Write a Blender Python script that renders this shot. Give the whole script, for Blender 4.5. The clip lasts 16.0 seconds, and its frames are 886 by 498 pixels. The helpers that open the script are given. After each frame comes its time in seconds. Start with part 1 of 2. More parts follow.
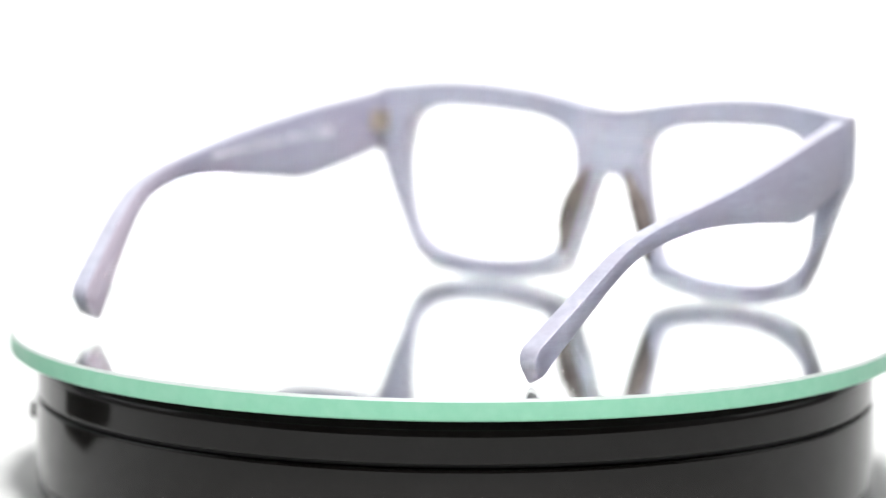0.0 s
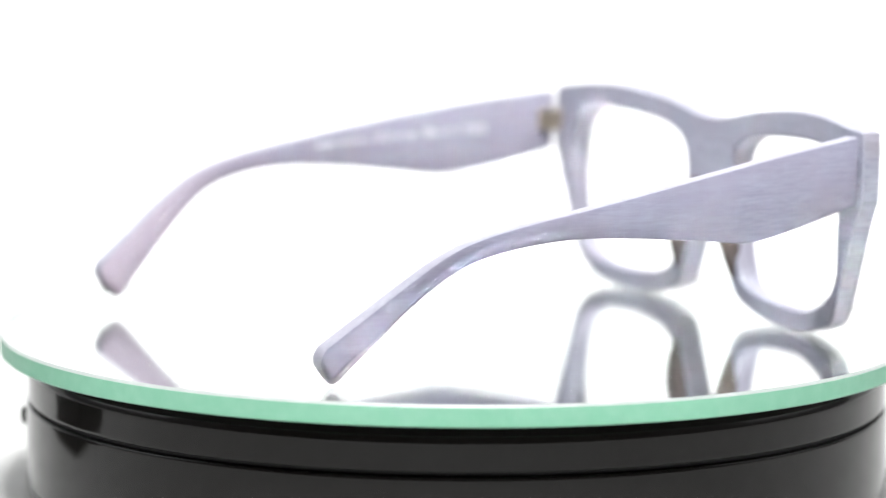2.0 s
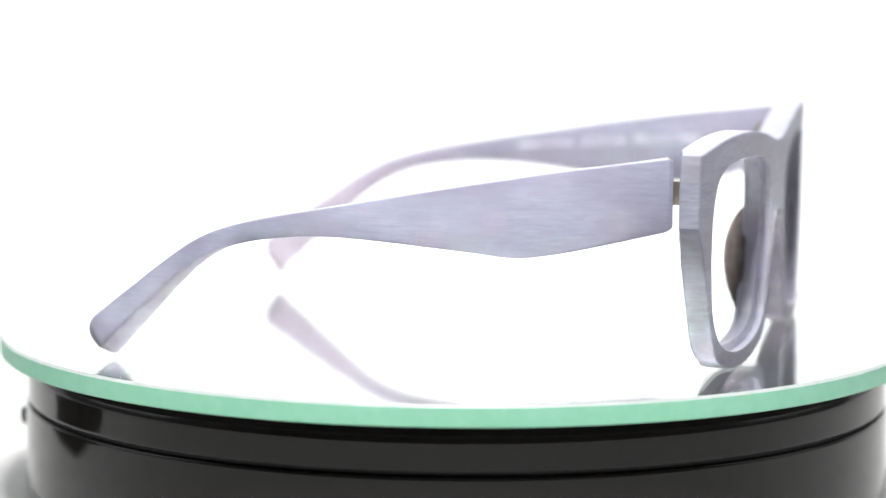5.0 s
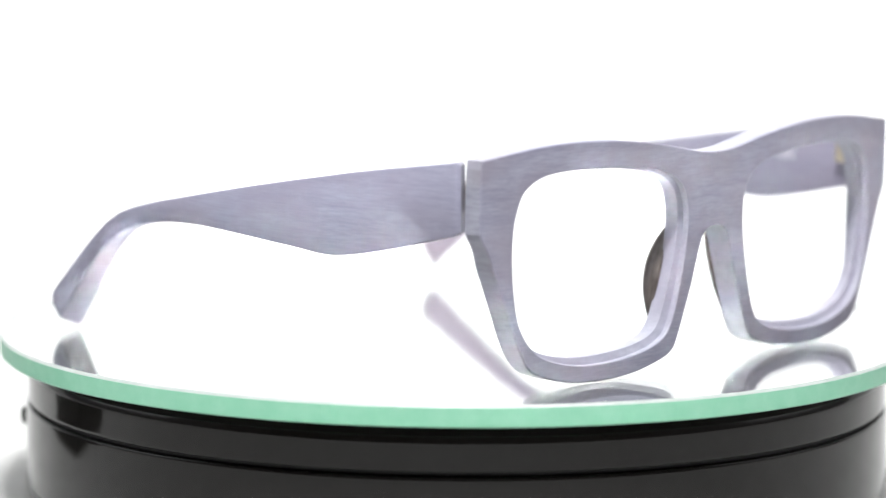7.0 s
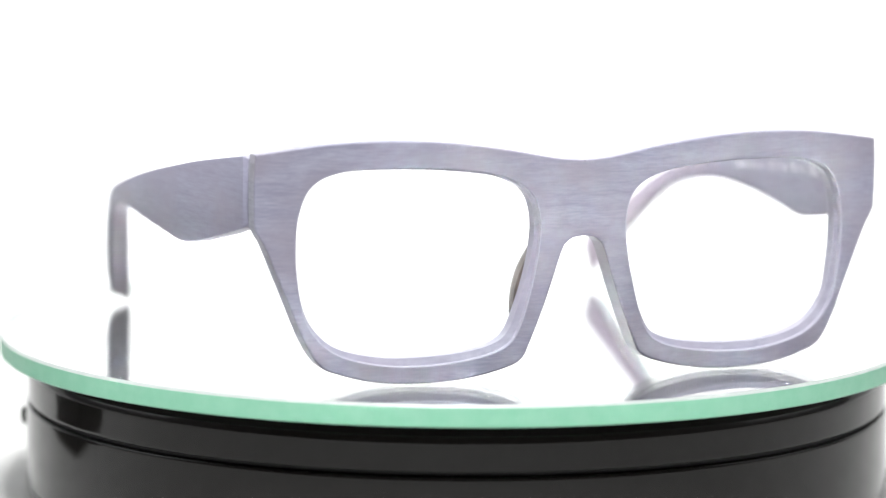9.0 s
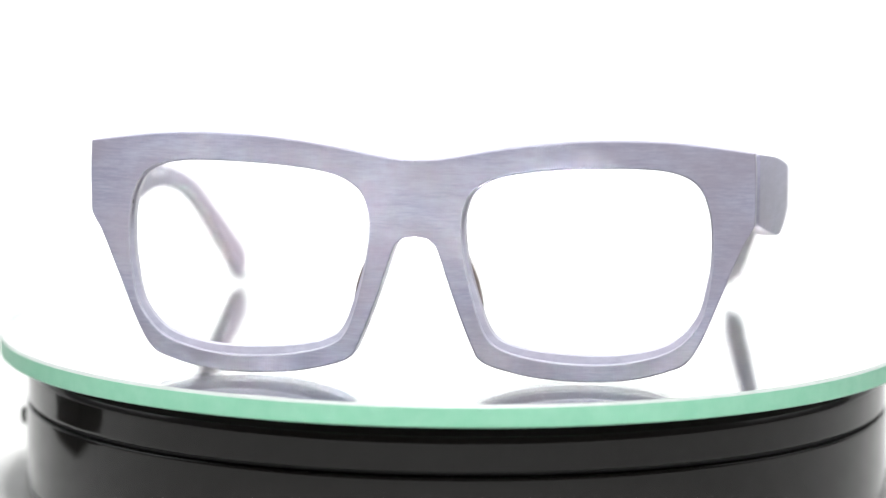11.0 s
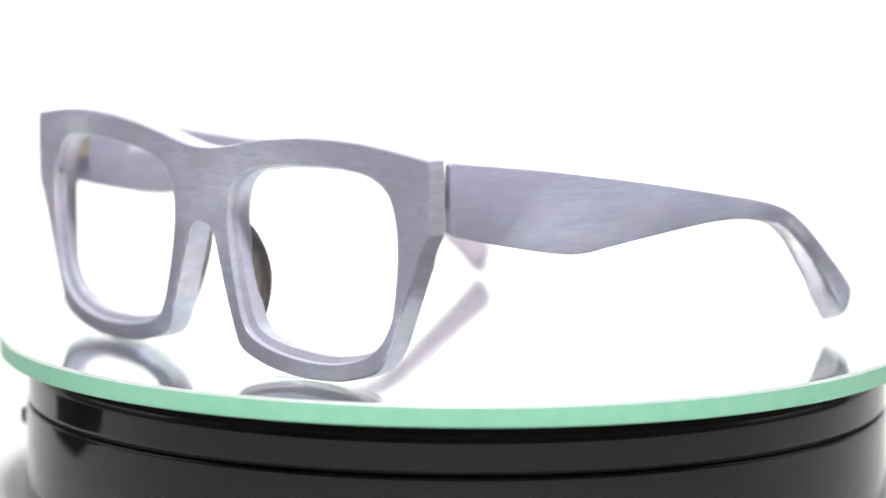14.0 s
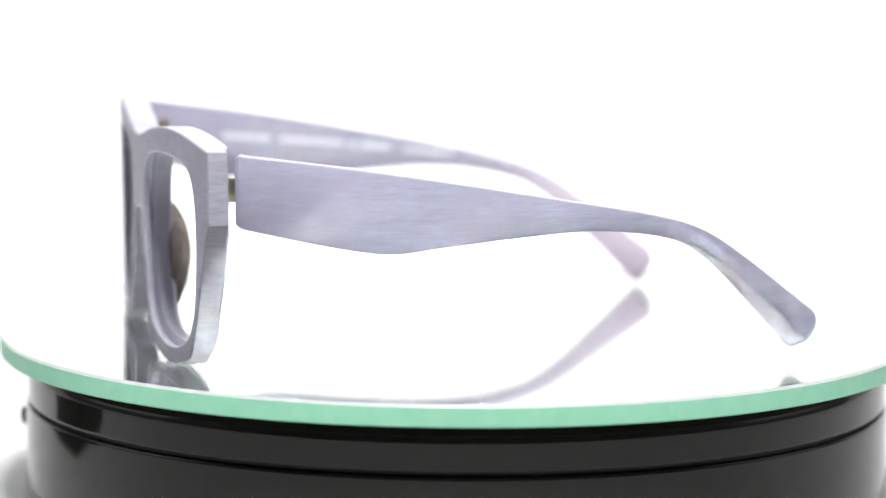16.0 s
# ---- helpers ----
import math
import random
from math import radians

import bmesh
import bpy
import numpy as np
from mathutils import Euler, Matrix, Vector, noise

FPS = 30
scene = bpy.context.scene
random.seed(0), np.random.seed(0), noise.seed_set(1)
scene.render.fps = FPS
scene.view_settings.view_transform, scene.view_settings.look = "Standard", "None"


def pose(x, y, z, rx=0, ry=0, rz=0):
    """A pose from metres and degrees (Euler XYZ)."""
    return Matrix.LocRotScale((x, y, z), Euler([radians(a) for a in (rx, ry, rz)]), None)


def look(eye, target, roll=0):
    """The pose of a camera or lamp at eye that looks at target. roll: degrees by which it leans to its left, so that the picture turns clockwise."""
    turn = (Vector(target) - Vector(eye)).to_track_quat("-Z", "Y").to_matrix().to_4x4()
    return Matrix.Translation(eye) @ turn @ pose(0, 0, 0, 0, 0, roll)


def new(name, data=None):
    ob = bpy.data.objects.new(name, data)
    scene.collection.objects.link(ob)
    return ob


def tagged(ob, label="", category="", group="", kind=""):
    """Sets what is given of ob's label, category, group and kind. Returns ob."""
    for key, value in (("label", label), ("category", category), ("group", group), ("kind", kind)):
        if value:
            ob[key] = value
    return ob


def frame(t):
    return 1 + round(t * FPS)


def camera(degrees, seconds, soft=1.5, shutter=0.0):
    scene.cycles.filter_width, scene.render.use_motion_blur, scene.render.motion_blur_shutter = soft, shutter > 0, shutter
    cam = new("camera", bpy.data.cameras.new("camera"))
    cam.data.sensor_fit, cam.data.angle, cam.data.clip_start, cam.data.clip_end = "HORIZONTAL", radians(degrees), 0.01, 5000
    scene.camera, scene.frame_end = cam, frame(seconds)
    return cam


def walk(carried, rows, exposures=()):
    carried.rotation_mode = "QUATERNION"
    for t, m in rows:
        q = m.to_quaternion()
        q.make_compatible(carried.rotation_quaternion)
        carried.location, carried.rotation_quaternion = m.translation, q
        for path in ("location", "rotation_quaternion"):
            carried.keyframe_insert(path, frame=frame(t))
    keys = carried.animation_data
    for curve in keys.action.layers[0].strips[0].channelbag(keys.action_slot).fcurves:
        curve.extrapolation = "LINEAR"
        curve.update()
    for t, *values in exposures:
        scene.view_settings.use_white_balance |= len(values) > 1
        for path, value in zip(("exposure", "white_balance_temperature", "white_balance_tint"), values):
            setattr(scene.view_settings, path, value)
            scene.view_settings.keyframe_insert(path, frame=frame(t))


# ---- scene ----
cam = camera(15.287, 16.0, soft=1.5)
# a long close-up lens at a middling aperture, focused on the front of the disc
cam.data.dof.use_dof = True
cam.data.dof.focus_distance = 0.685
cam.data.dof.aperture_fstop = 9.0

PITCH, YAW, ROLL = radians(-7.408), radians(0.256), 0.42
AHEAD = Vector((-math.sin(YAW) * math.cos(PITCH), math.cos(YAW) * math.cos(PITCH), math.sin(PITCH)))
EYE = Vector((0.0, -0.74925, 0.11513))


def stand(back):
    """The camera on its stand, drawn back by so many metres along its line of sight."""
    eye = EYE - back * AHEAD
    return look(eye, eye + AHEAD + Vector((0.0004, 0, -0.0003)) * (back / 0.02), ROLL)


walk(cam, [(0, stand(0.020)), (0.5, stand(0.020)), (0.8, stand(0.017)), (1.0, stand(0.011)), (1.2, stand(0.005)), (1.4, stand(0.0)), (2.0, stand(0.0)),
           (9.0, stand(0.0)), (16.0, stand(0.0))])

# ---- light: a key lamp over the front, with fill lamps added round it ----
world = bpy.data.worlds.new("studio_air")
scene.world = world
world.use_nodes = True
world.node_tree.nodes["Background"].inputs[0].default_value = (0.93, 0.96, 1.0, 1)
world.node_tree.nodes["Background"].inputs[1].default_value = 0.05


def area_lamp(name, eye, target, w, h, power, colour=(1, 1, 1)):
    lamp = bpy.data.lights.new(name, "AREA")
    lamp.shape, lamp.size, lamp.size_y, lamp.energy, lamp.color = "RECTANGLE", w, h, power, colour
    ob = new(name, lamp)
    ob.matrix_world = look(eye, target)
    return ob


area_lamp("key_lamp", (0.009, -0.494, 1.0), (0, -0.04, 0.02), 0.18, 0.10, 22.5, (0.972, 0.988, 0.982))
# unseen side fills, added to brighten the table beside the turntable
area_lamp("left_fill_lamp", (-0.95, 0.05, 0.50), (0, 0, 0.02), 0.6, 0.7, 1.2, (0.96, 0.98, 1.0))
area_lamp("right_fill_lamp", (0.95, 0.05, 0.50), (0, 0, 0.02), 0.6, 0.7, 0.8, (0.98, 0.98, 1.0))
# another added lamp, which keeps the paper behind pure white
area_lamp("backdrop_fill_lamp", (0.0, 0.28, 0.50), (0, 0.9, 0.0), 0.8, 0.3, 6.0)
scene.view_settings.exposure = 0.0
# the mirror throws the key light back up whole, with clean shadow edges
scene.cycles.blur_glossy, scene.cycles.sample_clamp_indirect = 0.0, 0.0
scene.cycles.caustics_reflective = scene.cycles.caustics_refractive = True


# ---- materials ----
def material(name):
    m = bpy.data.materials.new(name)
    m.use_nodes = True
    nt = m.node_tree
    return m, nt, nt.nodes["Principled BSDF"]


def noise_node(nt, scale, stretch, detail=4.0, rough=0.55):
    co = nt.nodes.new("ShaderNodeTexCoord")
    mp = nt.nodes.new("ShaderNodeMapping")
    mp.inputs["Scale"].default_value = stretch
    nz = nt.nodes.new("ShaderNodeTexNoise")
    nz.inputs["Scale"].default_value, nz.inputs["Detail"].default_value = scale, detail
    nz.inputs["Roughness"].default_value = rough
    nt.links.new(co.outputs["Object"], mp.inputs[0])
    nt.links.new(mp.outputs[0], nz.inputs["Vector"])
    return nz


def ramp(nt, src, stops):
    r = nt.nodes.new("ShaderNodeValToRGB")
    while len(r.color_ramp.elements) < len(stops):
        r.color_ramp.elements.new(0.5)
    for el, (pos, col) in zip(r.color_ramp.elements, stops):
        el.position, el.color = pos, (*col, 1)
    nt.links.new(src, r.inputs[0])
    return r


def mix(nt, a, b, fac, mode="MIX"):
    n = nt.nodes.new("ShaderNodeMix")
    n.data_type, n.blend_type = "RGBA", mode
    if isinstance(fac, (int, float)):
        n.inputs[0].default_value = fac
    else:
        nt.links.new(fac, n.inputs[0])
    for sock, v in ((n.inputs[6], a), (n.inputs[7], b)):
        if isinstance(v, tuple):
            sock.default_value = (*v, 1)
        else:
            nt.links.new(v, sock)
    return n.outputs[2]


def acetate(name, stretch, dark, light, warm, rough=0.5, tip=None, bump=0.16):
    """Brushed, layered acetate: short soft streaks along the grain, cloudy tints, fine specks; tip: (colour, y0, y1) a tint that comes in along y."""
    m, nt, p = material(name)
    fine = noise_node(nt, 1.0, stretch, 6, 0.7)
    broad = noise_node(nt, 1.0, tuple(v * 0.22 for v in stretch), 3, 0.5)
    cloud = noise_node(nt, 62.0, (1.0, 0.8, 1.3), 3)
    blot = noise_node(nt, 210.0, (1.0, 0.8, 1.5), 4, 0.6)
    mean = tuple((a + b) / 2 for a, b in zip(dark, light))
    soft = lambda k, to: tuple(m0 + (t0 - m0) * k for m0, t0 in zip(mean, to))
    base = ramp(nt, fine.outputs["Fac"], [(0.36, soft(1.0, dark)), (0.64, soft(1.0, light))]).outputs[0]
    base = mix(nt, base, ramp(nt, broad.outputs["Fac"], [(0.38, dark), (0.62, light)]).outputs[0], 0.33)
    tint = ramp(nt, cloud.outputs["Fac"], [(0.40, (0, 0, 0)), (0.62, (1, 1, 1))]).outputs[0]
    col = mix(nt, base, warm, mult(nt, tint, 0.55))
    pale = ramp(nt, blot.outputs["Fac"], [(0.52, (0, 0, 0)), (0.74, (1, 1, 1))]).outputs[0]
    col = mix(nt, col, tuple(min(1.0, v * 1.18) for v in light), mult(nt, pale, 0.25))
    if tip:
        co = nt.nodes.new("ShaderNodeTexCoord")
        sp = nt.nodes.new("ShaderNodeSeparateXYZ")
        nt.links.new(co.outputs["Object"], sp.inputs[0])
        mr = nt.nodes.new("ShaderNodeMapRange")
        mr.inputs[1].default_value, mr.inputs[2].default_value = tip[1], tip[2]
        nt.links.new(sp.outputs["Y"], mr.inputs[0])
        col = mix(nt, col, tip[0], mult(nt, mr.outputs[0], 0.85))
    nt.links.new(col, p.inputs["Base Color"])
    rr = nt.nodes.new("ShaderNodeMapRange")
    rr.inputs[3].default_value, rr.inputs[4].default_value = rough - 0.1, rough + 0.12
    nt.links.new(blot.outputs["Fac"], rr.inputs[0])
    nt.links.new(rr.outputs[0], p.inputs["Roughness"])
    p.inputs["IOR"].default_value = 1.46
    b = nt.nodes.new("ShaderNodeBump")
    b.inputs["Strength"].default_value, b.inputs["Distance"].default_value = bump, 0.0002
    nt.links.new(fine.outputs["Fac"], b.inputs["Height"])
    nt.links.new(b.outputs[0], p.inputs["Normal"])
    return m


def mult(nt, src, k):
    n = nt.nodes.new("ShaderNodeMath")
    n.operation = "MULTIPLY"
    n.inputs[1].default_value = k
    nt.links.new(src, n.inputs[0])
    return n.outputs[0]


# one brushed laminate throughout; the back layer is bluer, the tips turn pink
LILAC_DARK, LILAC, LILAC_WARM = (0.238, 0.232, 0.312), (0.362, 0.357, 0.452), (0.285, 0.252, 0.305)
BLUE_DARK, BLUE, BLUE_WARM = (0.285, 0.295, 0.385), (0.42, 0.435, 0.53), (0.36, 0.33, 0.42)
PINK = (0.53, 0.455, 0.54)
FRONT_GRAIN, TEMPLE_GRAIN = (260, 500, 2100), (700, 170, 2100)
face_acetate = acetate("lilac_face_acetate", FRONT_GRAIN, LILAC_DARK, LILAC, LILAC_WARM)
back_acetate = acetate("pale_blue_lilac_acetate", FRONT_GRAIN, BLUE_DARK, BLUE, BLUE_WARM)
# same acetate painted paler on the edges, for the light they catch
lit_edge_acetate = acetate("painted_lit_edge_acetate", (300, 300, 700), (0.32, 0.32, 0.40), (0.46, 0.46, 0.54), (0.40, 0.37, 0.45), 0.36, bump=0.4)
# rim sides: light on them put into the colour, midway from face to edge
lit_side_acetate = acetate("grey_lilac_side_acetate", (400, 190, 1500), (0.26, 0.26, 0.33), (0.42, 0.42, 0.50), (0.33, 0.30, 0.34), 0.48)
temple_acetate = acetate("lilac_temple_acetate", TEMPLE_GRAIN, (0.268, 0.263, 0.355), (0.362, 0.358, 0.465), (0.31, 0.285, 0.37), bump=0.12)
inner_acetate = acetate("lilac_to_pink_inner_acetate", TEMPLE_GRAIN, (0.27, 0.26, 0.35), (0.40, 0.39, 0.49), (0.34, 0.30, 0.39), tip=(PINK, 0.080, 0.114))
# pinkish underside, painted slightly paler to stand for light off the mirror
lit_under_acetate = acetate("mirror_lit_underside_acetate", (300, 200, 500), (0.29, 0.275, 0.345), (0.41, 0.39, 0.465), (0.35, 0.305, 0.375), 0.42, bump=0.35)


def make_pad_material():
    m, nt, p = material("smoky_brown_acetate")
    nz = noise_node(nt, 1.0, (500, 500, 130), 4)
    c = ramp(nt, nz.outputs["Fac"], [(0.3, (0.088, 0.073, 0.067)), (0.7, (0.23, 0.19, 0.175))]).outputs[0]
    nt.links.new(c, p.inputs["Base Color"])
    p.inputs["Roughness"].default_value = 0.22
    return m


def plain(name, colour, rough, metal=0.0, spread=0.06, scale=400.0):
    m, nt, p = material(name)
    nz = noise_node(nt, scale, (1, 1, 1), 4)
    lo, hi = tuple(c * (1 - spread) for c in colour), tuple(min(1, c * (1 + spread)) for c in colour)
    nt.links.new(ramp(nt, nz.outputs["Fac"], [(0.35, lo), (0.65, hi)]).outputs[0], p.inputs["Base Color"])
    p.inputs["Roughness"].default_value, p.inputs["Metallic"].default_value = rough, metal
    return m


pad_acetate = make_pad_material()
hinge_metal = plain("worn_brass_hinge", (0.56, 0.49, 0.38), 0.35, 1.0)
white_print = plain("white_print", (0.85, 0.86, 0.88), 0.6)
faded_print = plain("faded_white_print", (0.68, 0.68, 0.74), 0.6)
black_plastic = plain("glossy_black_plastic", (0.0088, 0.0074, 0.0066), 0.08)
black_plastic.node_tree.nodes["Principled BSDF"].inputs["IOR"].default_value = 1.39
groove_plastic = plain("dull_black_plastic", (0.006, 0.006, 0.006), 0.5)
box_plastic = plain("matt_black_plastic", (0.015, 0.015, 0.015), 0.5)
table_white = plain("white_laminate", (0.54, 0.536, 0.53), 0.5, scale=60)
paper_white = plain("white_backdrop_paper", (0.83, 0.83, 0.83), 0.8, scale=12)
wall_grey = plain("grey_wall_paint", (0.34, 0.34, 0.35), 0.7, scale=8)
silver = plain("mirror_silver", (0.96, 0.97, 0.965), 0.0, 1.0, spread=0.0)
back_paint = plain("grey_mirror_back_paint", (0.08, 0.085, 0.085), 0.6)


def make_glass():
    """Clear glass with a thin, uneven haze added to pale reflections and bounce light up."""
    m, nt, p = material("clear_glass")
    p.inputs["Base Color"].default_value = (0.985, 1.0, 0.992, 1)
    p.inputs["Roughness"].default_value = 0.0
    p.inputs["IOR"].default_value = 1.5
    nz = noise_node(nt, 45.0, (1, 1, 1), 5)
    clear = ramp(nt, nz.outputs["Fac"], [(0.3, (0.955, 0.955, 0.955)), (0.7, (0.985, 0.985, 0.985))]).outputs[0]
    nt.links.new(clear, p.inputs["Transmission Weight"])
    return m


def make_edge_glass(name="ground_green_glass_edge", lo=(0.36, 0.84, 0.58), hi=(0.43, 0.89, 0.64)):
    """The ground rim of the plate: frosted, green through the depth of the glass."""
    m, nt, p = material(name)
    nz = noise_node(nt, 260.0, (1, 1, 1), 4)
    c = ramp(nt, nz.outputs["Fac"], [(0.35, lo), (0.65, hi)]).outputs[0]
    nt.links.new(c, p.inputs["Base Color"])
    p.inputs["Roughness"].default_value = 0.45
    p.inputs["IOR"].default_value = 1.5
    p.inputs["Transmission Weight"].default_value = 0.35
    return m


clear_glass = make_glass()
edge_glass = make_edge_glass()
bevel_glass = make_edge_glass("pale_glass_bevel", (0.62, 0.70, 0.66), (0.72, 0.78, 0.75))


# ---- building helpers ----
def part(name, bm, mats, parent=None, label="", sharp=35):
    me = bpy.data.meshes.new(name)
    bmesh.ops.recalc_face_normals(bm, faces=bm.faces)
    bm.to_mesh(me)
    bm.free()
    for m in (mats if isinstance(mats, (list, tuple)) else [mats]):
        me.materials.append(m)
    me.polygons.foreach_set("use_smooth", [True] * len(me.polygons))
    me.set_sharp_from_angle(angle=radians(sharp))
    ob = new(name, me)
    if parent:
        ob.parent = parent
    if label:
        ob["label"] = label
    return ob


def spline(points, per, closed=False):
    """Points along a smooth curve through the control points."""
    n, out = len(points), []
    for i in range(n if closed else n - 1):
        if closed:
            a, b, c, d = (points[(i + k) % n] for k in (-1, 0, 1, 2))
        else:
            a, b, c, d = (points[min(max(i + k, 0), n - 1)] for k in (-1, 0, 1, 2))
        a, b, c, d = (Vector(v) for v in (a, b, c, d))
        for s in range(per):
            t = s / per
            out.append(0.5 * (2 * b + (c - a) * t + (2 * a - 5 * b + 4 * c - d) * t * t + (3 * b - a - 3 * c + d) * t ** 3))
    if not closed:
        out.append(Vector(points[-1]))
    return out


def lathe(profile, steps=160, mat_of=None):
    """A solid of revolution round z from (radius, height) pairs."""
    bm = bmesh.new()
    rings = []
    for r, z in profile:
        if r < 1e-6:
            rings.append([bm.verts.new((0, 0, z))])
        else:
            rings.append([bm.verts.new((r * math.cos(2 * math.pi * k / steps), r * math.sin(2 * math.pi * k / steps), z)) for k in range(steps)])
    for j, (a, b) in enumerate(zip(rings, rings[1:])):
        for k in range(steps):
            q = (k + 1) % steps
            if len(a) == 1:
                f = bm.faces.new((a[0], b[k], b[q]))
            elif len(b) == 1:
                f = bm.faces.new((a[k], b[0], a[q]))
            else:
                f = bm.faces.new((a[k], b[k], b[q], a[q]))
            if mat_of:
                f.material_index = mat_of(j)
    return bm


def block(bm, lo, hi, bevel=0.0):
    made = bmesh.ops.create_cube(bm, size=1.0)["verts"]
    for v in made:
        v.co = Vector([lo[k] if v.co[k] < 0 else hi[k] for k in range(3)])
    if bevel:
        edges = list({e for v in made for e in v.link_edges})
        bmesh.ops.bevel(bm, geom=edges, offset=bevel, segments=2, affect="EDGES", profile=0.5)


# ---- the studio ----
Z_TABLE = -0.0385


def build_studio():
    bm = bmesh.new()
    block(bm, (-1.5, -0.32, Z_TABLE - 0.04), (1.5, 0.75, Z_TABLE), 0.004)
    tagged(part("tabletop", bm, table_white), "plain white table surface under the turntable", "table", kind="structure")
    # a paper sweep: rises from the table behind the turntable
    bm = bmesh.new()
    prof = [(0.28, 0.0)] + [(0.60 + 0.30 * math.sin(a), 0.30 - 0.30 * math.cos(a)) for a in np.linspace(0, math.pi / 2, 14)] + [(0.90, 1.5)]
    rows = []
    for off in (0.0, 0.002):
        rows.append([[bm.verts.new((x, y + off, Z_TABLE + 0.001 + z - (off if z < 0.3 else 0) * 0.2)) for x in (-1.4, 1.4)] for y, z in prof])
    for layer in rows:
        for a, b in zip(layer, layer[1:]):
            bm.faces.new((a[0], a[1], b[1], b[0]))
    tagged(part("backdrop", bm, paper_white, sharp=60), "seamless white paper backdrop sweep behind the turntable", "backdrop", kind="structure")
    # unseen shell added to close the room; its grey limits bounced light
    shell = (("wall_west", (-1.8, -2.3, -0.9), (-1.7, 1.6, 1.7)), ("wall_east", (1.7, -2.3, -0.9), (1.8, 1.6, 1.7)),
             ("wall_north", (-1.7, 1.5, -0.9), (1.7, 1.6, 1.7)), ("wall_south", (-1.7, -2.3, -0.9), (1.7, -2.2, 1.7)),
             ("ceiling", (-1.8, -2.3, 1.7), (1.8, 1.6, 1.8)), ("floor", (-1.8, -2.3, -1.0), (1.8, 1.6, -0.9)))
    for name, lo, hi in shell:
        bm = bmesh.new()
        block(bm, lo, hi)
        tagged(part(name, bm, wall_grey), "unseen plain grey studio " + name.split("_")[0], name.split("_")[0], kind="structure")


# ---- the turntable and its mirror disc ----
R_DISC, T_DISC, R_BASE = 0.1040, 0.0048, 0.0979


def build_turntable():
    base = tagged(new("turntable"), "glossy black plastic round display turntable on a white table", "turntable")
    base.location = (0, 0, Z_TABLE)
    h = -Z_TABLE

    def arc(rc, zc, r, a0, a1, n=6):
        return [(rc + r * math.cos(a), zc + r * math.sin(a)) for a in np.linspace(radians(a0), radians(a1), n)]
    top = h - T_DISC - 0.0004
    g1, g2 = h - 0.0153, h - 0.0340
    upper = [(0, top), (R_BASE - 0.004, top)] + arc(R_BASE - 0.0036, top - 0.0036, 0.0036, 88, 0) + [(R_BASE, top - 0.0040), (R_BASE, g1 + 0.0012)] + arc(R_BASE - 0.0004, g1 + 0.0008, 0.0004, 0, -90, 4) + [(R_BASE - 0.002, g1 + 0.0004), (0, g1 + 0.0004)]
    part("rotating_platter", lathe(upper), black_plastic, base)
    part("shadow_gap_ring", lathe([(0, g1 + 0.0004), (R_BASE - 0.0012, g1 + 0.0004), (R_BASE - 0.0012, g1 - 0.0004), (0, g1 - 0.0004)]), groove_plastic, base)
    mid = [(0, g1 - 0.0004), (R_BASE - 0.0008, g1 - 0.0004)] + arc(R_BASE - 0.0002, g1 - 0.0010, 0.0006, 90, 0, 4) + [(R_BASE + 0.0004, g1 - 0.0014), (R_BASE + 0.0004, g2 + 0.0010)] + arc(R_BASE, g2 + 0.0006, 0.0004, 0, -90, 4) + [(0, g2 + 0.0002)]
    part("housing", lathe(mid), black_plastic, base)
    part("lower_seam", lathe([(0, g2 + 0.0002), (R_BASE - 0.001, g2 + 0.0002), (R_BASE - 0.001, g2 - 0.0002), (0, g2 - 0.0002)]), groove_plastic, base)
    foot = [(0, g2 - 0.0002), (R_BASE - 0.0004, g2 - 0.0002), (R_BASE, g2 - 0.0006), (R_BASE, g2 - 0.0010), (R_BASE, 0.0032)] + arc(R_BASE - 0.0028, 0.0028, 0.0028, 0, -90, 6) + [(0, 0.0)]
    part("foot_ring", lathe(foot), black_plastic, base)
    bm = lathe([(0, 0.0026), (0.0018, 0.0026), (0.0022, 0.0020), (0.0022, -0.003), (0, -0.003)], 24)
    bm.transform(Matrix.Translation((-R_BASE * 1.003, 0.005, h - 0.0225)) @ Matrix.Rotation(radians(-90), 4, "Y"))
    part("control_knob", bm, black_plastic, base, "small black knob on the side of the housing")

    disc = tagged(new("mirror_disc"), "round silvered glass mirror plate with a ground green edge", "mirror")
    z0 = T_DISC
    bm = lathe([(0, z0), (0.05, z0), (R_DISC - 0.0006, z0)])
    part("clear_top", bm, clear_glass, disc, "clear glass face")
    part("polished_bevel", lathe([(R_DISC - 0.0006, z0), (R_DISC, z0 - 0.0006)]), bevel_glass, disc, "thin pale polished bevel")
    bm = lathe([(R_DISC, z0 - 0.0006), (R_DISC, 0.0005), (R_DISC - 0.0005, 0.0001), (R_DISC - 0.0012, 0.0001)])
    part("ground_edge", bm, edge_glass, disc, "matt sea-green glass edge")
    part("silvering", lathe([(0, 0.0003), (0.05, 0.0003), (R_DISC - 0.0007, 0.0003)]), silver, disc)
    part("back_coat", lathe([(0, 0.0), (R_DISC - 0.0014, 0.0)]), back_paint, disc)
    return disc


# ---- the eyeglasses: x to the wearer's left, y to the back, z up from the disc, in millimetres ----
OUTER_TOP = [(0, 45.5), (6, 46.0), (17.5, 48.1), (30, 49.7), (42, 50.3), (55, 49.8), (69.5, 47.9)]
OUTER_SIDE = [(69.5, 47.9), (69.8, 42), (69.7, 33)]
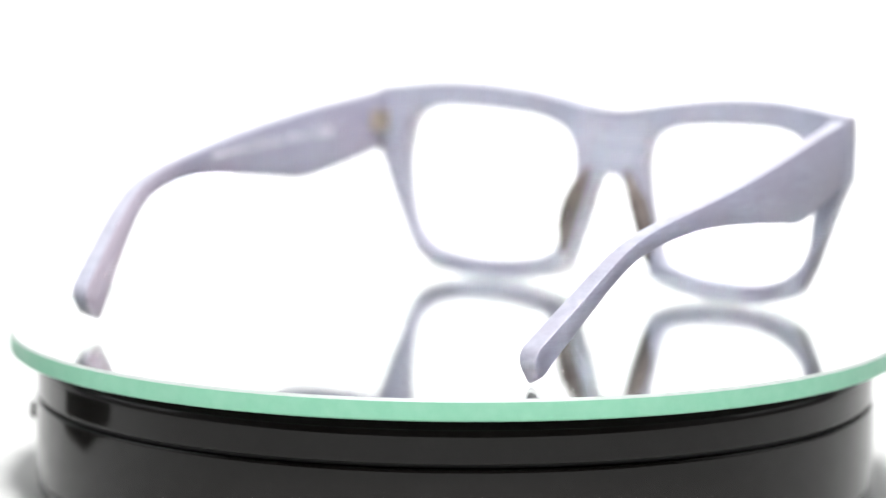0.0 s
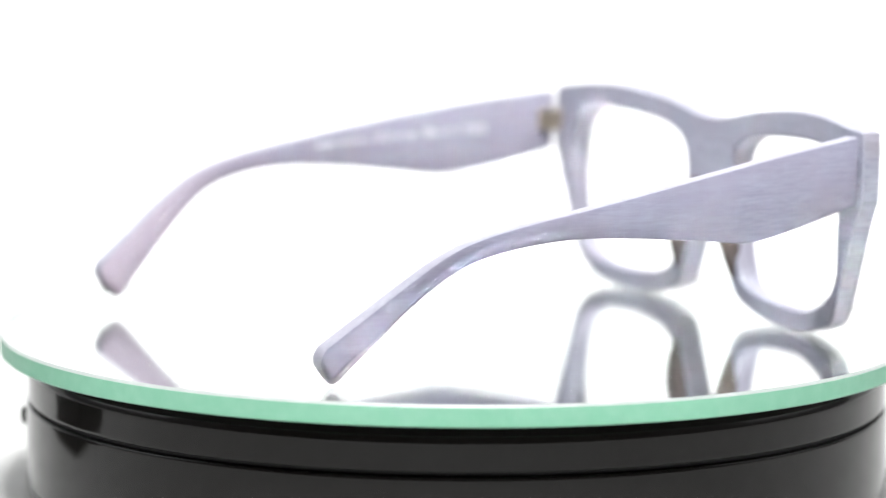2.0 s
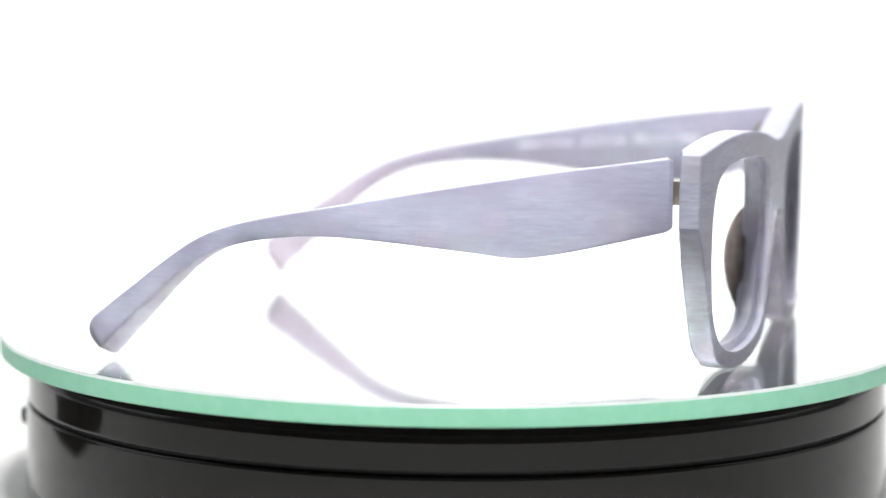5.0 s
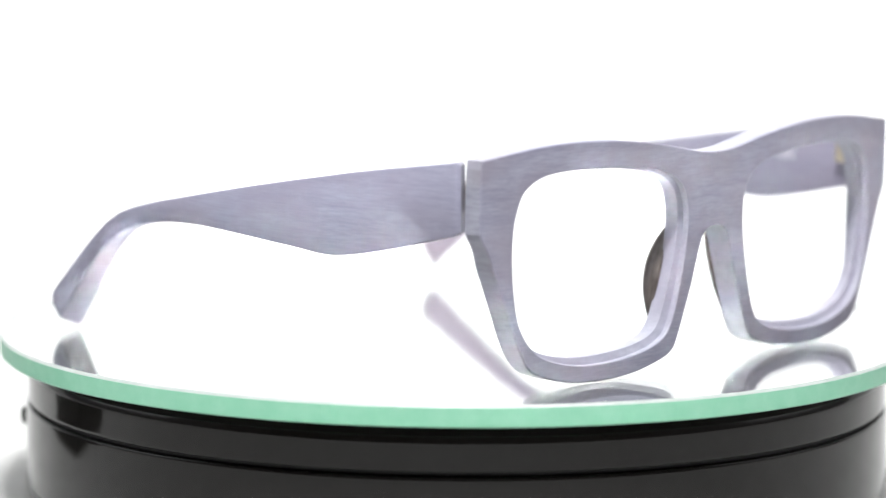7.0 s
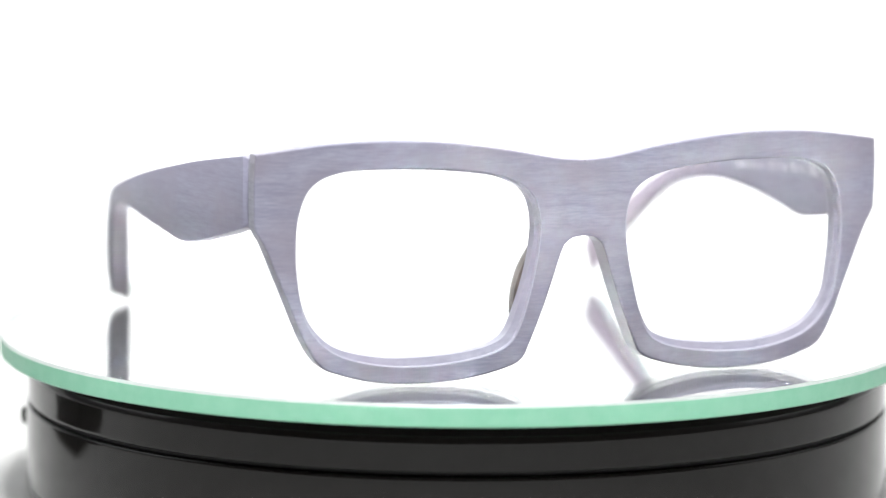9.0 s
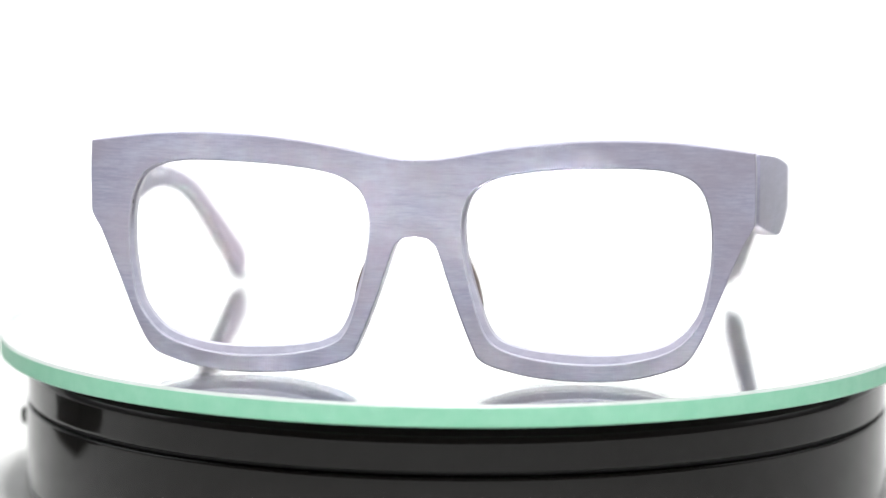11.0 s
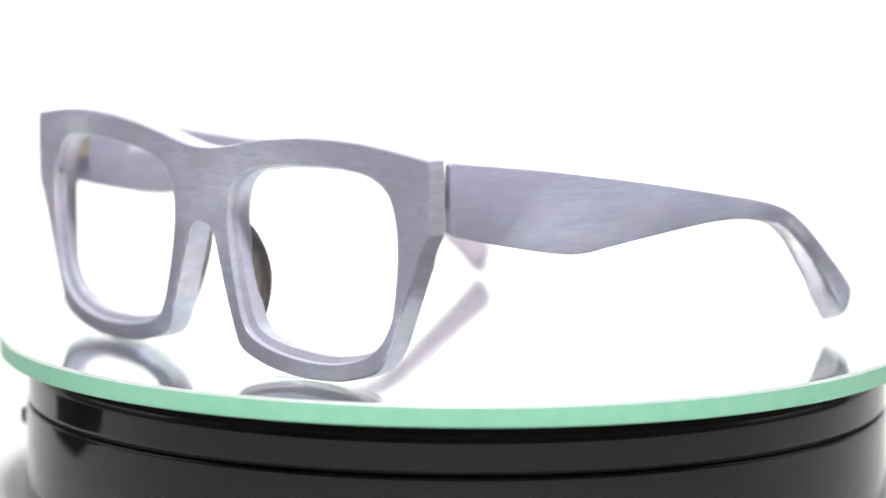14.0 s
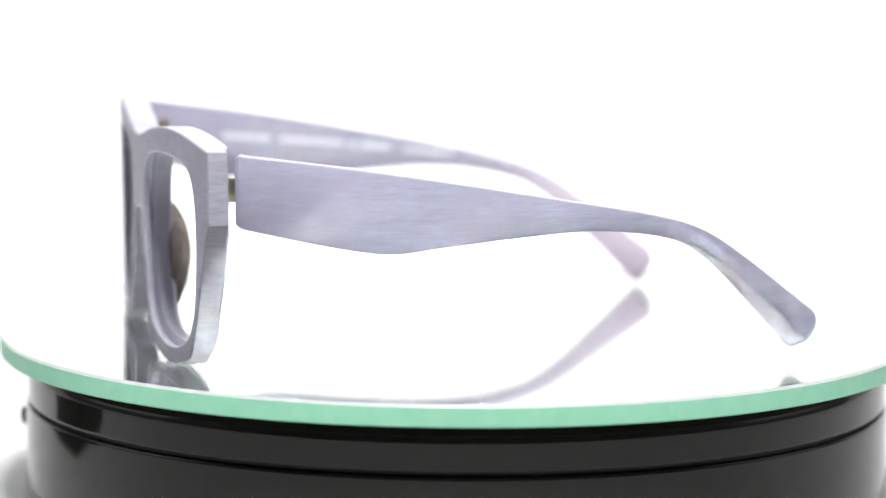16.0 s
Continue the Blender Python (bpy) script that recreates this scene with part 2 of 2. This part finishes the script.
OUTER_LOW = [(69.7, 33), (68.9, 31.3), (67.2, 28.2), (63.2, 18.5), (59.4, 9.3), (56.3, 4.4), (52.5, 2.5), (45, 0.6), (35, 0.0),
             (25, 0.7), (17, 2.5), (13.6, 4.1), (12.0, 6.6), (8.3, 16), (4.8, 26.4), (3.4, 28.6), (1.7, 29.6), (0, 29.75)]
LENS = [(61.2, 29), (60.7, 21), (58.8, 13), (53.6, 7.2), (45, 4.4), (35.4, 3.7), (25, 4.6), (17.8, 6.6), (14.4, 10), (11.8, 18), (10, 27),
        (9.8, 34), (12, 39.3), (18, 42.5), (29, 44.1), (42, 44.6), (52, 44.0), (57.8, 41.4), (60.5, 36)]
LENS_MID = Vector((34.0, 25.0))


def face_y(x, z):
    """How far back the front face lies: it is bowed, and leans a little."""
    return -7.6 + 4.3 * (x / 70.0) ** 2 + 1.0 * max(0.0, abs(x) / 70.0 - 0.45) ** 2 / 0.3 + 0.015 * (48 - z)


def depth_at(x, z):
    """Front to back: deep rims, cut back at the end pieces for the hinges and a little along the bottom."""
    def ease(v, lo, hi):
        v = max(0.0, min(1.0, (v - lo) / (hi - lo)))
        return v * v * (3 - 2 * v)
    side = 69.5 if z > 31 else 56.3 + 0.5 * max(0.0, z - 4)
    return 6.2 - (1.1 + 0.7 * ease(z, 25, 31)) * ease(abs(x), side - 6, side - 0.8) - 1.0 * ease(-z, -8, -1)


def build_front(parent):
    top = spline(OUTER_TOP, 10)
    side, low = spline(OUTER_SIDE, 5)[1:], spline(OUTER_LOW, 8)[1:]
    centre = [Vector((0, 29.75 + (45.5 - 29.75) * k / 9)) for k in range(1, 9)]
    outer = [(p, True) for p in top + side + low] + [(p, False) for p in centre]
    lens = spline(LENS, 14, closed=True)
    ring = len(lens)

    def on_lens(p):
        """The point of the lens opening on the way from its middle to p."""
        d = p - LENS_MID
        for k in range(ring):
            a, b = lens[k] - LENS_MID, lens[(k + 1) % ring] - LENS_MID
            e = b - a
            den = d.x * e.y - d.y * e.x
            if abs(den) < 1e-9:
                continue
            s = (a.x * e.y - a.y * e.x) / den
            u = (a.x * d.y - a.y * d.x) / den
            if s > 0 and -1e-6 <= u <= 1 + 1e-6:
                return LENS_MID + d * s
        return LENS_MID + d * 0.8

    bm = bmesh.new()
    loops = []
    for p, edge in outer:
        q = on_lens(p)
        way = (q - p)
        gap = way.length
        way.normalize()
        inset = Vector((0, -1 if p.y > 38 else 1)) if abs(p.x) < 1e-6 else way
        thick, t_in = depth_at(p.x, p.y), depth_at(q.x, q.y)
        lip = 0.5 + 1.0 * max(0.0, way.y)          # the back of the opening is narrower, most of all along the bottom
        b, c = (0.32, 0.28)
        rows = []          # (place, depth, material)
        if edge:
            rows += [(p, thick - b, 1), (p, thick * 0.5, 1), (p, b, 1), (p + inset * 0.13, b * 0.3, 0), (p + inset * b, 0, 0)]
        else:
            rows += [(p, thick, 0), (p, thick * 0.5, 0), (p, 0, 0), (p, 0, 0), (p, 0, 0)]
        for f in (0.25, 0.5, 0.75):
            rows.append((p + way * (gap * f), -0.03 * math.sin(math.pi * f), 0))
        rows += [(q - way * c, 0, 0), (q - way * 0.1, c * 0.3, 2), (q, c, 2), (q - way * 0.05, 1.3, 2), (q - way * 0.9, 1.9, 2), (q + way * (lip - 0.1), 2.5, 2), (q + way * lip, t_in - 1.0, 2),
                 (q + way * (lip - 0.3), t_in - 0.3, 2), (q + way * (lip - 0.75), t_in, 3)]
        for f in (0.75, 0.5, 0.25):
            at = p + way * (gap * f)
            rows.append((at, depth_at(at.x, at.y), 3))
        rows.append((p + inset * b, thick, 3) if edge else (p, thick, 3))
        loops.append((rows, edge))

    for sign in (1, -1):
        made = []
        for rows, edge in loops:
            vs, seen = [], {}
            for pl, d, m in rows:
                co = Vector((sign * pl.x, face_y(pl.x, pl.y) + d, pl.y)) * 0.001
                key = tuple(round(v, 8) for v in co)
                if key not in seen:
                    seen[key] = bm.verts.new(co)
                vs.append(seen[key])
            made.append(vs)
        n = len(made)
        for k in range(n):
            a, b = made[k], made[(k + 1) % n]
            both = loops[k][1] and loops[(k + 1) % n][1]
            m = len(a)
            for j in range(m):
                j2 = (j + 1) % m
                if not both and j in (m - 1, 0, 1, 2, 3):
                    if j in (m - 1, 0, 1):
                        continue
                quad = []
                for v in (a[j], a[j2], b[j2], b[j]):
                    if v not in quad:
                        quad.append(v)
                if len(quad) < 3:
                    continue
                try:
                    f = bm.faces.new(quad)
                except ValueError:
                    continue
                f.material_index = {0: 0, 1: 1, 2: 1, 3: 2}[loops[k][0][j2][2]]
                mid = f.calc_center_median()
                if both and j in (0, 1) and abs(mid.x) > 0.055 and 0.010 < mid.z < 0.0455:
                    f.normal_update()
                    if abs(f.normal.z) < 0.6:
                        f.material_index = 3
    bmesh.ops.remove_doubles(bm, verts=bm.verts, dist=2e-6)
    return part("front", bm, [face_acetate, lit_edge_acetate, back_acetate, lit_side_acetate], parent, "brushed grey-lilac acetate front", 19)


# side profile of a temple: (y, z) on the upper and on the lower edge, station by station
TEMPLE_UP = [(3.45, 47.2), (16.5, 45.2), (28.9, 43.2), (37.5, 41.6), (46.4, 40), (64.3, 36.6), (78.2, 34), (89, 32), (99, 29.5), (106, 26.4), (113.3, 21.6), (122.4, 15), (130, 9.4)]
TEMPLE_LOW = [(3.45, 32.3), (16.5, 29), (28.5, 26.3), (36, 25.5), (45.4, 26.4), (64.3, 28), (76.2, 28.5), (86, 27.9), (95, 26.3), (101.6, 23.5), (108.2, 18.4), (116.7, 10), (124.4, 2.2)]
TEMPLE_PLAN = [(0, 69.6), (21.5, 72.8), (41.5, 75.2), (65, 76.3), (90, 74.4), (110, 70.4), (135, 63.6)]


def plan_x(y):
    pts = spline([(b, a) for a, b in TEMPLE_PLAN], 12)
    for a, b in zip(pts, pts[1:]):
        if a.y <= y <= b.y:
            return a.x + (b.x - a.x) * (y - a.y) / max(1e-9, b.y - a.y)
    return pts[-1].x


def build_temple(parent, sign, turn, lift):
    up, low = spline(TEMPLE_UP, 6), spline(TEMPLE_LOW, 6)
    n = len(up)
    stations = []
    for k, (u, l) in enumerate(zip(up, low)):
        s = k / (n - 1)
        slant = 3.3 * max(0.0, min(1.0, (s - 0.66) / 0.32)) ** 1.2
        thick = 3.8 + 0.9 * max(0.0, min(1.0, (s - 0.72) / 0.25))
        mid, h = (u + l) / 2, (u - l).length
        mid = mid + Vector((0, 0.132 * (plan_x(mid.x) - 69.5)))
        v = (u - l).normalized()
        stations.append((mid, v, h, thick, slant))
    # a chamfer round the hinge end
    mid, v, h, thick, slant = stations[0]
    stations[0] = (mid + Vector((0.7, 0)), v, h, thick, slant)
    stations.insert(0, (mid, v, h - 1.1, thick * 0.62, slant))
    mid, v, h, thick, slant = stations[-1]
    along = Vector((0.62, -0.78))
    for step, shrink in ((1.0, 0.985), (1.9, 0.93), (2.6, 0.82), (3.1, 0.66), (3.4, 0.45)):
        stations.append((mid + along * step, v, h * shrink, thick * (shrink + 1) / 2, slant * shrink))
    bm = bmesh.new()
    rings = []
    r = 0.5
    for mid, v, h, thick, slant in stations:
        hh = h / 2
        tt = thick / 2
        pts = []
        for cx, cv, a0 in ((1, 1, 0), (-1, 1, 90), (-1, -1, 180), (1, -1, 270)):
            for a in (0, 45, 90):
                aa = radians(a0 + a)
                pts.append((cx * (tt - r) + r * math.cos(aa), cv * (hh - r) + r * math.sin(aa)))
        ring = []
        x0 = plan_x(mid.x) - 1.9
        for a, b in pts:
            a2, b2 = a, (b + slant * (a / thick + 0.5) if b < 0 else b)
            mitre = 0.36 * (tt - a2) * max(0.0, 1 - (mid.x - 3.9) / 9)
            ring.append(bm.verts.new(Vector((sign * (x0 + a2), mid.x + v.x * b2 + mitre, mid.y + v.y * b2)) * 0.001))
        rings.append(ring)
    m = len(rings[0])
    for a, b in zip(rings, rings[1:]):
        for j in range(m):
            f = bm.faces.new((a[j], a[(j + 1) % m], b[(j + 1) % m], b[j]))
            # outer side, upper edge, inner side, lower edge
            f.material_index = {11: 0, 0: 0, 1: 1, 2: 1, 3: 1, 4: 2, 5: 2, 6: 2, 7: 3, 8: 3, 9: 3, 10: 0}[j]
    # the hinge end takes the paler edge colour, to lift its shade in the gap
    bm.faces.new(rings[0]).material_index = 1
    bm.faces.new(rings[-1]).material_index = 3
    hinge = Vector((sign * 0.0686, 0.0041, 0.040))
    bm.transform(Matrix.Translation(hinge) @ Matrix.Rotation(radians(turn), 4, "Z") @ Matrix.Rotation(radians(lift), 4, "X") @ Matrix.Translation(-hinge))
    return part("temple", bm, [temple_acetate, lit_edge_acetate, inner_acetate, lit_under_acetate], parent, "brushed lilac acetate temple with a pinkish curved tip", 40)


def build_nose_pad(parent, sign):
    """A dark wedge behind the nose side of the rim."""
    bm = bmesh.new()
    n, rings = 16, []
    for k in range(n + 1):
        s = k / n
        z = 31.5 - 24.3 * s
        x_in = 5.0 + (28.0 - z) * 0.31            # along the nose edge
        wide = 0.5 + 4.3 * math.sin(math.pi * min(1, s * 0.9 + 0.08)) ** 0.8
        deep = 0.5 + 4.4 * math.sin(math.pi * min(1.0, s ** 0.8)) ** 0.8
        y0 = face_y(x_in, z) + 5.3
        ring = []
        for a in range(9):
            t = math.pi * a / 8
            ring.append((x_in + 0.4 + wide * (1 - math.cos(t)) / 2 + 0.16 * deep * math.sin(t) ** 2, y0 + deep * math.sin(t) ** 0.8, z))
        ring.append((x_in + 0.5 + wide * 0.5, y0 - 0.8, z))
        rings.append([bm.verts.new(Vector((sign * x, y, zz)) * 0.001) for x, y, zz in ring])
    m = len(rings[0])
    for a, b in zip(rings, rings[1:]):
        for j in range(m):
            bm.faces.new((a[j], a[(j + 1) % m], b[(j + 1) % m], b[j]))
    bm.faces.new(rings[0])
    bm.faces.new(rings[-1])
    return part("nose_pad", bm, pad_acetate, parent, "smoky brown polished nose pad", 50)


def build_hinge(parent, sign):
    bm = bmesh.new()
    x = sign * 0.0661
    for z0, z1 in ((0.0372, 0.0388), (0.0391, 0.0407), (0.0410, 0.0426)):
        made = bmesh.ops.create_cone(bm, cap_ends=True, segments=20, radius1=0.0013, radius2=0.0013, depth=z1 - z0)["verts"]
        for v in made:
            v.co += Vector((x, 0.0058, (z0 + z1) / 2))
    block(bm, (x - 0.0009, 0.0022, 0.0374), (x + 0.0009, 0.0088, 0.0424), 0.0002)
    return part("hinge", bm, hinge_metal, parent, "small worn brass barrel hinge", 40)


def build_writing(parent, body, wide, high, y_mid, z_mid, slope):
    """White print of a given width and height on the inner side of the left temple."""
    cu = bpy.data.curves.new("printed_text", "FONT")
    cu.body, cu.size, cu.extrude = body, 0.003, 0.0
    ob = new("print_source", cu)
    me = bpy.data.meshes.new_from_object(ob.evaluated_get(bpy.context.evaluated_depsgraph_get()))
    bpy.data.objects.remove(ob)
    bm = bmesh.new()
    bm.from_mesh(me)
    lo = [min(v.co[k] for v in bm.verts) for k in (0, 1)]
    hi = [max(v.co[k] for v in bm.verts) for k in (0, 1)]
    for v in bm.verts:
        v.co.x = ((v.co.x - lo[0]) / (hi[0] - lo[0]) - 0.5) * wide
        v.co.y = ((v.co.y - lo[1]) / (hi[1] - lo[1]) - 0.5) * high
        v.co.z = 0.00002
    lay_on_inner(bm, 1, y_mid, z_mid, slope)
    return part("printed_text", bm, white_print, parent, "white printed lettering")


def build_bar(parent, sign, wide, high, y_mid, z_mid, slope):
    """A printed line too small to read."""
    bm = bmesh.new()
    n = 8
    rows = [[bm.verts.new((wide * (k / n - 0.5), high * (j - 0.5), 0.00002)) for k in range(n + 1)] for j in (0, 1)]
    for k in range(n):
        bm.faces.new((rows[0][k], rows[0][k + 1], rows[1][k + 1], rows[1][k]))
    lay_on_inner(bm, sign, y_mid, z_mid, slope)
    return part("printed_line", bm, faded_print, parent, "thin faded white printed line")


def lay_on_inner(bm, sign, y_mid, z_mid, slope):
    """Bends flat print (x along the line of writing) on to the inner side of a temple."""
    for v in bm.verts:
        along, upw, out = v.co.x, v.co.y, v.co.z
        y = y_mid - sign * along * math.cos(slope) - sign * upw * math.sin(slope) * -1
        z = z_mid + upw * math.cos(slope) + along * math.sin(slope) * 1
        x = (plan_x(y * 1000) - 1.9 - 1.9) * 0.001 - 0.00003 - out
        hinge = Vector((sign * 0.0686, 0.0041, 0.040))
        turn, lift = TEMPLE_SET[sign]
        co = Vector((sign * x, y, z)) - hinge
        v.co = hinge + Matrix.Rotation(radians(turn), 3, "Z") @ Matrix.Rotation(radians(lift), 3, "X") @ co


TEMPLE_SET = {1: (2.0, 1.0), -1: (0.7, -0.1)}


def build_eyeglasses():
    g = tagged(new("eyeglasses"), "thick grey-lilac acetate eyeglass frame without lenses on a mirror", "eyeglasses")
    build_rim_screw(build_front(g))
    for sign in (1, -1):
        t = build_temple(g, sign, *TEMPLE_SET[sign])
        build_nose_pad(g, sign)
        build_hinge(g, sign)
        if sign == 1:
            build_writing(t, "ML1111 T002", 0.0169, 0.0022, 0.0310, 0.0372, 0.05)
            build_writing(t, "52\u25a119 140", 0.0110, 0.0018, 0.0474, 0.0359, 0.06)
            build_writing(t, "patented", 0.0076, 0.0019, 0.0593, 0.0347, 0.075)
            build_bar(t, 1, 0.0050, 0.0012, 0.0664, 0.0341, 0.075)
        else:
            for y0, y1, z in ((21.2, 33.3, 37.5), (35.5, 52.1, 36.1), (53.5, 55.6, 35.0), (56.6, 63.7, 34.6), (67.4, 80.0, 33.0)):
                build_bar(t, -1, (y1 - y0) * 0.001, 0.0014, (y0 + y1 + 3) * 0.0005, z * 0.001, -0.085)
    return g


def build_rim_screw(parent):
    """The end of the screw that closes the rim, in the wearer's right lens opening."""
    bm = lathe([(0, 0.0004), (0.00045, 0.0004), (0.00055, 0.0003), (0.00055, -0.0006), (0, -0.0006)], 20)
    bm.transform(Matrix.Translation((-0.0611, -0.0019, 0.0351)) @ Matrix.Rotation(radians(90), 4, "Y"))
    part("rim_screw", bm, groove_plastic, parent, "tiny dark screw end in the rim")


def build_black_box():
    """Black box of unknown kind, put on the table to darken the housing's gloss."""
    a = tagged(new("black_box"), "plain black box of unknown kind lying on the white table", "power adapter")
    a.matrix_world = pose(-0.192, 0.002, Z_TABLE, 0, 0, 14)
    bm = bmesh.new()
    block(bm, (-0.026, -0.023, 0.0), (0.026, 0.023, 0.020), 0.003)
    part("case", bm, box_plastic, a)
    bm = lathe([(0, 0.0), (0.0045, 0.0), (0.0045, 0.006), (0.0025, 0.010), (0.0022, 0.05), (0, 0.05)], 20)
    bm.transform(Matrix.Translation((-0.025, 0, 0.010)) @ Matrix.Rotation(radians(-90), 4, "Y"))
    part("side_stub", bm, box_plastic, a)


build_studio()
build_black_box()
mirror_disc = build_turntable()
eyeglasses = build_eyeglasses()


def motions():
    """The disc and what stands on it turn together, once round in 26 seconds."""
    place = Matrix.Translation((0.00845, -0.06570, 0.0)) @ Matrix.Rotation(0.11299, 4, "Z")
    times = [k * 0.25 for k in range(65)]
    times = sorted(set(times + [0.1, 15.9]))
    turn = lambda t: Matrix.Rotation(radians(-13.8695 * (t - 9.9802)), 4, "Z")
    walk(eyeglasses, [(t, turn(t) @ place) for t in times])
    walk(mirror_disc, [(t, Matrix.Translation((0, 0, -T_DISC)) @ turn(t)) for t in times])


motions()
